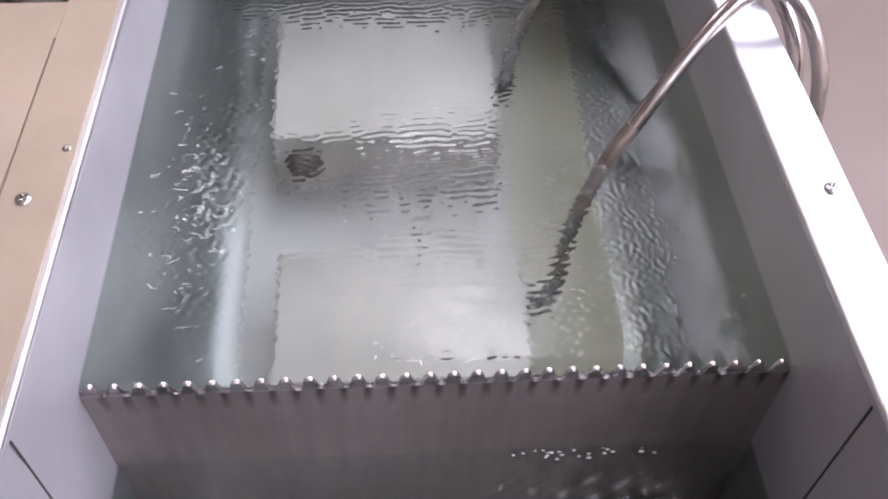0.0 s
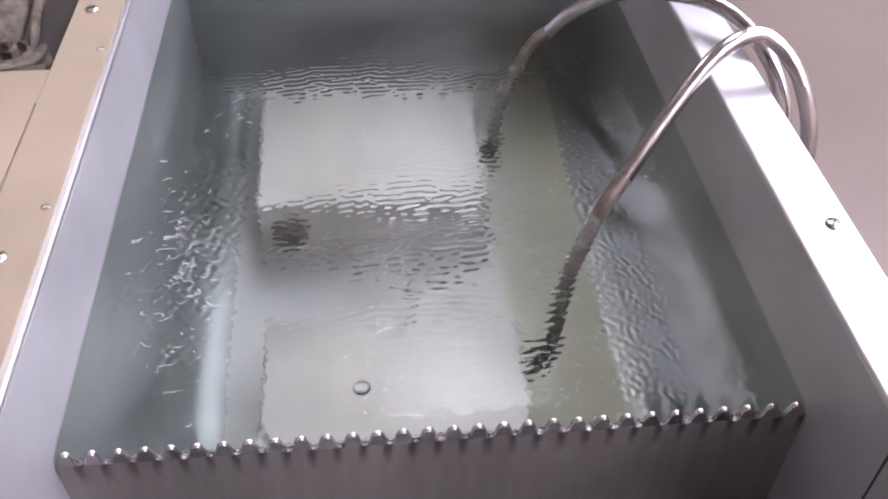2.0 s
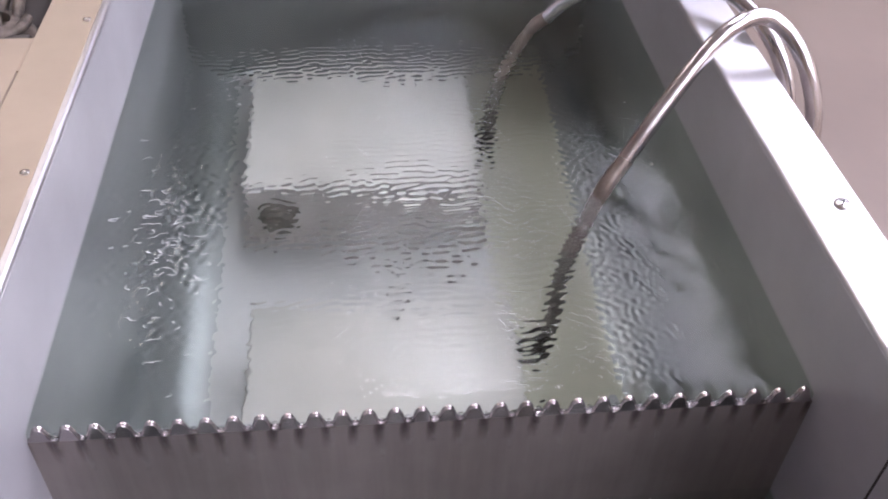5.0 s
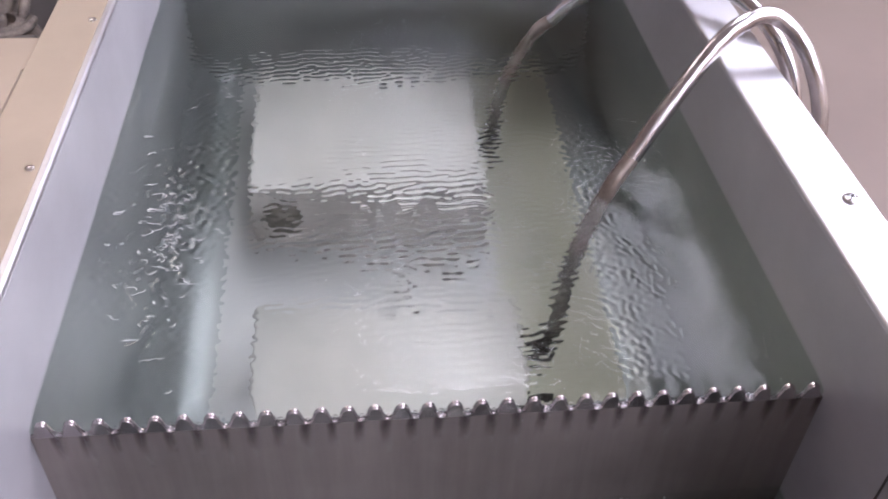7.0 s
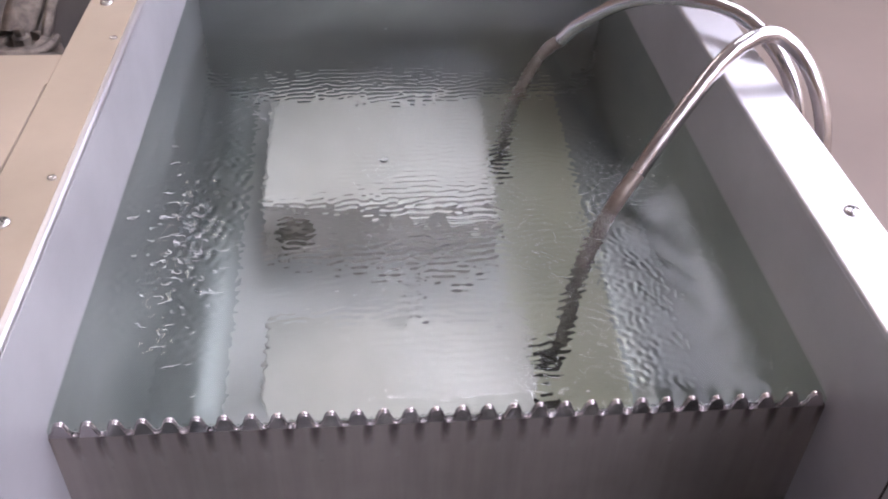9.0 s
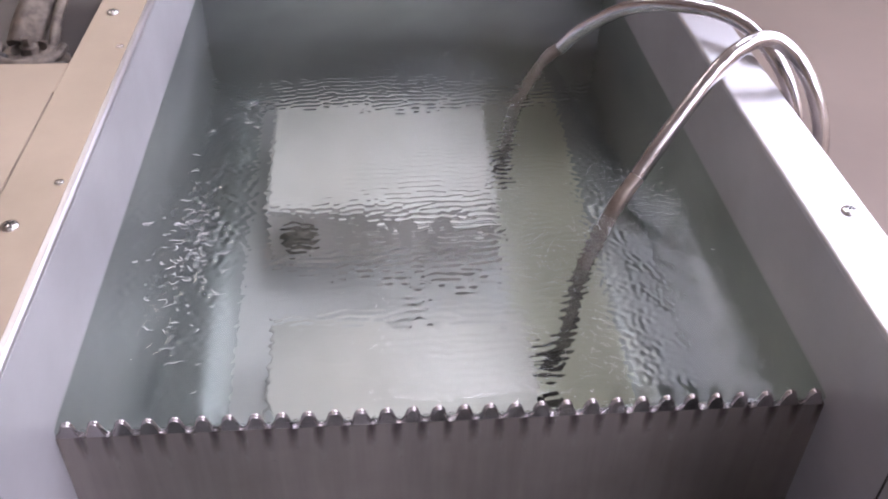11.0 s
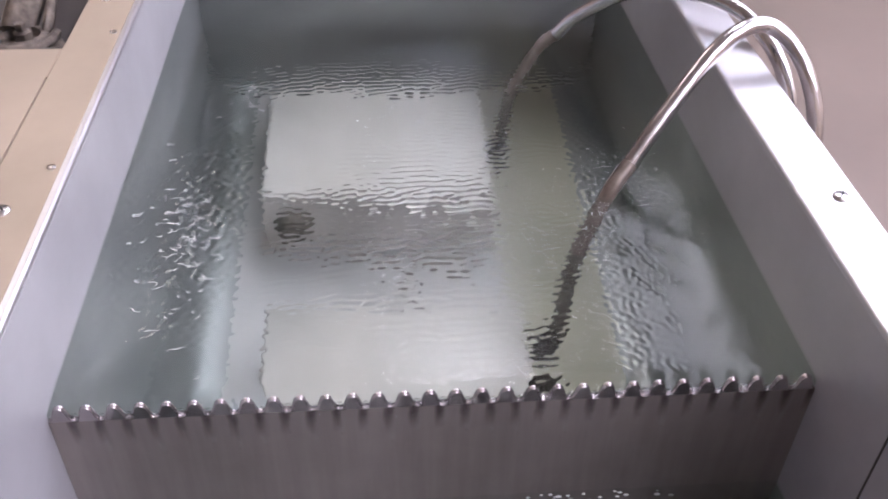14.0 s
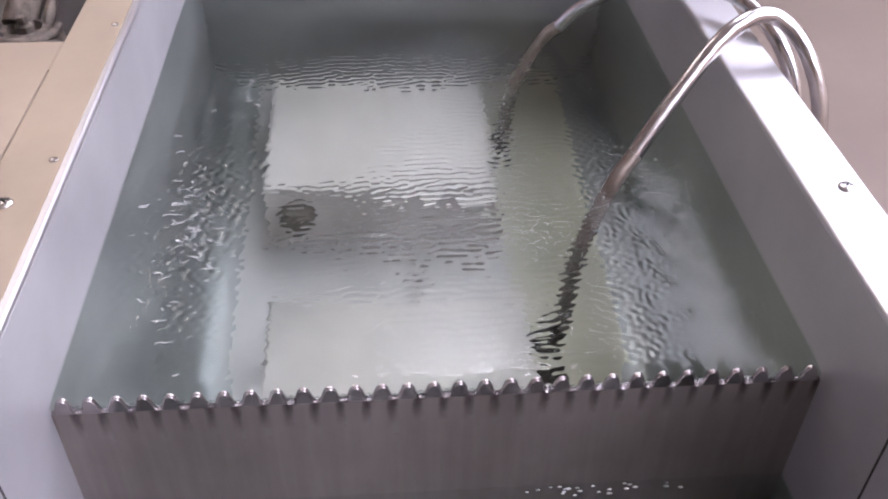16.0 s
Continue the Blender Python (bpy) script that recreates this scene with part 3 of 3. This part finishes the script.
def glint_curls(cx, cy, sx, sy, count, size, seed):
    """Thin white curls that paint glints where rising jets break the surface."""
    rng = np.random.RandomState(seed)
    bm = bmesh.new()
    for _ in range(count):
        x, y = rng.normal(0, sx), rng.normal(0, sy)
        r, a0, sweep = rng.uniform(0.5, 1.3) * size, rng.uniform(0, 6.28), rng.uniform(0.8, 3.0)
        wide, ph = rng.uniform(1.0, 2.4), rng.uniform(0, 6.28)
        k = 9
        line = []
        for i in range(k):
            a = a0 + sweep * i / (k - 1)
            q = r * (1 + 0.35 * math.sin(3 * a + ph))
            line.append((x + q * wide * math.cos(a), y + q * math.sin(a), 0.0004 * math.sin(2 * a)))
        rings = []
        for i, c in enumerate(line):
            d = (Vector(line[min(i + 1, k - 1)]) - Vector(line[max(i - 1, 0)])).normalized()
            side = d.cross(Vector((0, 0, 1))).normalized()
            w = 0.00042 * math.sin(math.pi * (i + 0.4) / (k - 0.2)) * rng.uniform(0.5, 1.4)
            rings.append([bm.verts.new(Vector(c) + side * w * math.cos(b) + Vector((0, 0, w * 0.7 * math.sin(b)))) for b in (0, 1.26, 2.51, 3.77, 5.03)])
        for p, q in zip(rings, rings[1:]):
            for i in range(5):
                bm.faces.new((p[i], p[(i + 1) % 5], q[(i + 1) % 5], q[i]))
    bmesh.ops.recalc_face_normals(bm, faces=bm.faces)
    ob = new("glint_curl", mesh_of("glint_curl", bm, GLINT, True))
    ob.location = (cx, cy, WATER + 0.0008)
    ob.visible_shadow = False
    return tagged(ob, "thin white curls painted as glints on the bubbly water", "froth", kind="stuff")


glint_sets = [glint_curls(-0.168, 0.138, 0.014, 0.036, 34, 0.0032, 21), glint_curls(-0.175, 0.180, 0.013, 0.034, 34, 0.0026, 22), glint_curls(-0.160, 0.120, 0.012, 0.045, 26, 0.0022, 23),
         glint_curls(-0.145, 0.335, 0.010, 0.022, 14, 0.0022, 24), glint_curls(0.153, 0.232, 0.020, 0.007, 7, 0.0024, 25)]


# ---- beside the tank ----
def side_panel():
    t = thing("cover_panel", "beige sheet metal cover beside the tank", "cover panel", (0, 0, 0))
    soft_edges(part("top_sheet", solid(-0.75, -FLANGE_L - 0.0014, -0.60, 0.300, -0.025, 0.0008, 0.0004), TAN, t), 40)
    part("slit", solid(-FLANGE_L - 0.0014, -FLANGE_L, -0.10, 0.255, -0.012, -0.004), GAP, t, "dark gap along the flange")
    part("joint", solid(-FLANGE_L - 0.0014, -FLANGE_L, 0.255, 0.300, -0.02, 0.0008), TAN, t)
    part("body", solid(-0.74, -0.285, -0.58, 0.29, -0.9, -0.025), CLOTH, t)


side_panel()


def pump():
    # Dark block added to give the gap behind the cover its darkness.
    base = thing("gap_block", "dark grey-brown block added in the gap behind the cover panel", "machine", (-0.36, 0.47, -0.9))
    soft_edges(part("body", solid(-0.16, 0.080, -0.168, 0.20, 0.0, 0.870, 0.004), DARK_BROWN, base), 40)
    part("ledge", solid(0.045, 0.078, -0.166, -0.140, 0.870, 0.888, 0.002), DARK_BROWN, base)
    t = thing("pipe_clamp_fitting", "worn grey metal pipe fitting held by a bolted clamp", "pipe fitting", (-0.317, 0.350, -0.030))
    soft_edges(part("collar", lathe([(0, 0.0), (0.029, 0.0), (0.030, 0.006), (0.027, 0.010), (0.0215, 0.012), (0.0205, 0.017), (0.014, 0.019), (0.013, 0.012), (0, 0.012)], 32), CAST, t), 40)
    loop = [Vector((0.026 * math.cos(a), 0.026 * math.sin(a), 0.018)) for a in [math.pi * (0.9 + 1.15 * k / 20) for k in range(21)]]
    part("clamp_band", tube([tuple(v) for v in loop], 0.0042, 10), CAST, t, "worn clamp band")
    soft_edges(part("bolt", lathe([(0, 0.010), (0.0075, 0.010), (0.0075, 0.021), (0.0045, 0.0225), (0.0045, 0.029), (0, 0.029)], 6), CAST, t, "hexagonal bolt"), 30)
    soft_edges(part("pipe", tube([(-0.010, 0.016, 0.012), (-0.004, 0.040, 0.030), (0.0, 0.085, 0.034), (-0.004, 0.16, 0.034)], 0.014, 16), CAST, t), 50)
    soft_edges(part("rib", tube([(0.016, 0.008, 0.014), (0.017, 0.04, 0.032), (0.016, 0.085, 0.036), (0.014, 0.16, 0.036)], 0.0045, 12), CAST, t), 50)
    soft_edges(part("worm_screw", lathe([(0, -0.012), (0.0040, -0.012), (0.0042, 0.012), (0.0028, 0.014), (0, 0.014)], 12, Matrix.Translation((-0.027, -0.014, 0.016)) @ Matrix.Rotation(radians(80), 4, "Y")), DARK, t, "dark clamp screw"), 40)


pump()


def bubble(r):
    t = thing("air_bubble", "small clear bubble drifting on the water", "bubble", (0, 0.3, -0.36), "bubbles")
    part("film", lathe([(0, -r * 0.45), (r * 0.6, -r * 0.38), (r * 0.95, -r * 0.1), (r, 0.05 * r), (r * 0.92, r * 0.3), (r * 0.7, r * 0.55), (r * 0.38, r * 0.72), (0, r * 0.78)], 20), BUBBLE, t, smooth=True)
    return t


bubbles = [bubble(r) for r in (0.0055, 0.0032, 0.0048, 0.0034, 0.0034)]


# ---- what moves ----
def motions():
    rng = np.random.RandomState(11)
    ts = np.arange(0, 16.01, 0.1)
    def drift(size, pace):
        f, p = rng.uniform(0.6, 1.0, 4) * pace, rng.uniform(0, 6.28, 4)
        return size * sum(np.sin(2 * np.pi * f[i] * (1 + 0.7 * i) * ts + p[i]) / (1 + i) for i in range(4)) / 1.7
    dx, dy, dz, rx, ry = drift(0.006, 0.9), drift(0.0028, 1.1), drift(0.0003, 0.8), drift(0.07, 0.7), drift(0.09, 0.7)
    walk(surface, [(float(t), pose(dx[i], dy[i], WATER + dz[i], rx[i], ry[i], 0)) for i, t in enumerate(ts)])
    dz, rx = drift(0.0006, 0.8), drift(0.3, 0.9)
    walk(low, [(float(t), pose(0, 0, LOW_WATER + dz[i], 0, rx[i], 0)) for i, t in enumerate(ts)])
    walk(froth, [(float(t), pose(0.002 * math.sin(2.1 * t), 0, LOW_WATER + dz[i], 0, rx[i], 0)) for i, t in enumerate(ts)])
    for ob in glint_sets:
        x, y, z = ob.location
        fx, fy, fr = drift(0.007, 1.2), drift(0.006, 1.0), drift(9.0, 0.8)
        walk(ob, [(float(t), pose(x + fx[i], y + fy[i], z, 0, 0, fr[i])) for i, t in enumerate(ts)])
    # bubbles: up from the bottom, over the surface, and under again
    rest = (-0.03, 0.568, BOTTOM + 0.008)
    runs = (
        [(1.9, -0.046, 0.030), (2.0, -0.046, 0.035), (2.2, -0.043, 0.047), (2.4, -0.051, 0.055)],
        [(1.9, 0.010, 0.208), (2.0, 0.009, 0.211), (2.1, 0.007, 0.213)],
        [(7.9, -0.010, 0.010), (8.0, -0.003, 0.018), (8.1, 0.006, 0.036), (8.2, 0.011, 0.046), (8.4, 0.012, 0.064), (8.6, 0.006, 0.086), (8.7, 0.004, 0.095)],
        [(3.3, -0.022, 0.425), (3.5, -0.020, 0.439), (3.7, -0.018, 0.452), (4.2, -0.010, 0.47)],
        [(8.1, 0.052, 0.197), (8.2, 0.053, 0.201), (8.5, 0.02, 0.22), (9.0, -0.031, 0.256), (9.2, -0.04, 0.27)],
    )
    for n, (ob, run) in enumerate(zip(bubbles, runs)):
        x0, y0, z0 = rest[0] + 0.012 * n, rest[1], rest[2]
        rows = [(0.0, pose(x0, y0, z0)), (run[0][0] - 0.5, pose(x0, y0, z0)), (run[0][0] - 0.1, pose(run[0][1], run[0][2], WATER - 0.03))]
        rows += [(t, pose(x, y, WATER + 0.0006)) for t, x, y in run]
        rows += [(run[-1][0] + 0.1, pose(run[-1][1], run[-1][2] + 0.01, WATER - 0.03)), (run[-1][0] + 0.5, pose(x0, y0, z0)), (16.0, pose(x0, y0, z0))]
        walk(ob, rows)


motions()
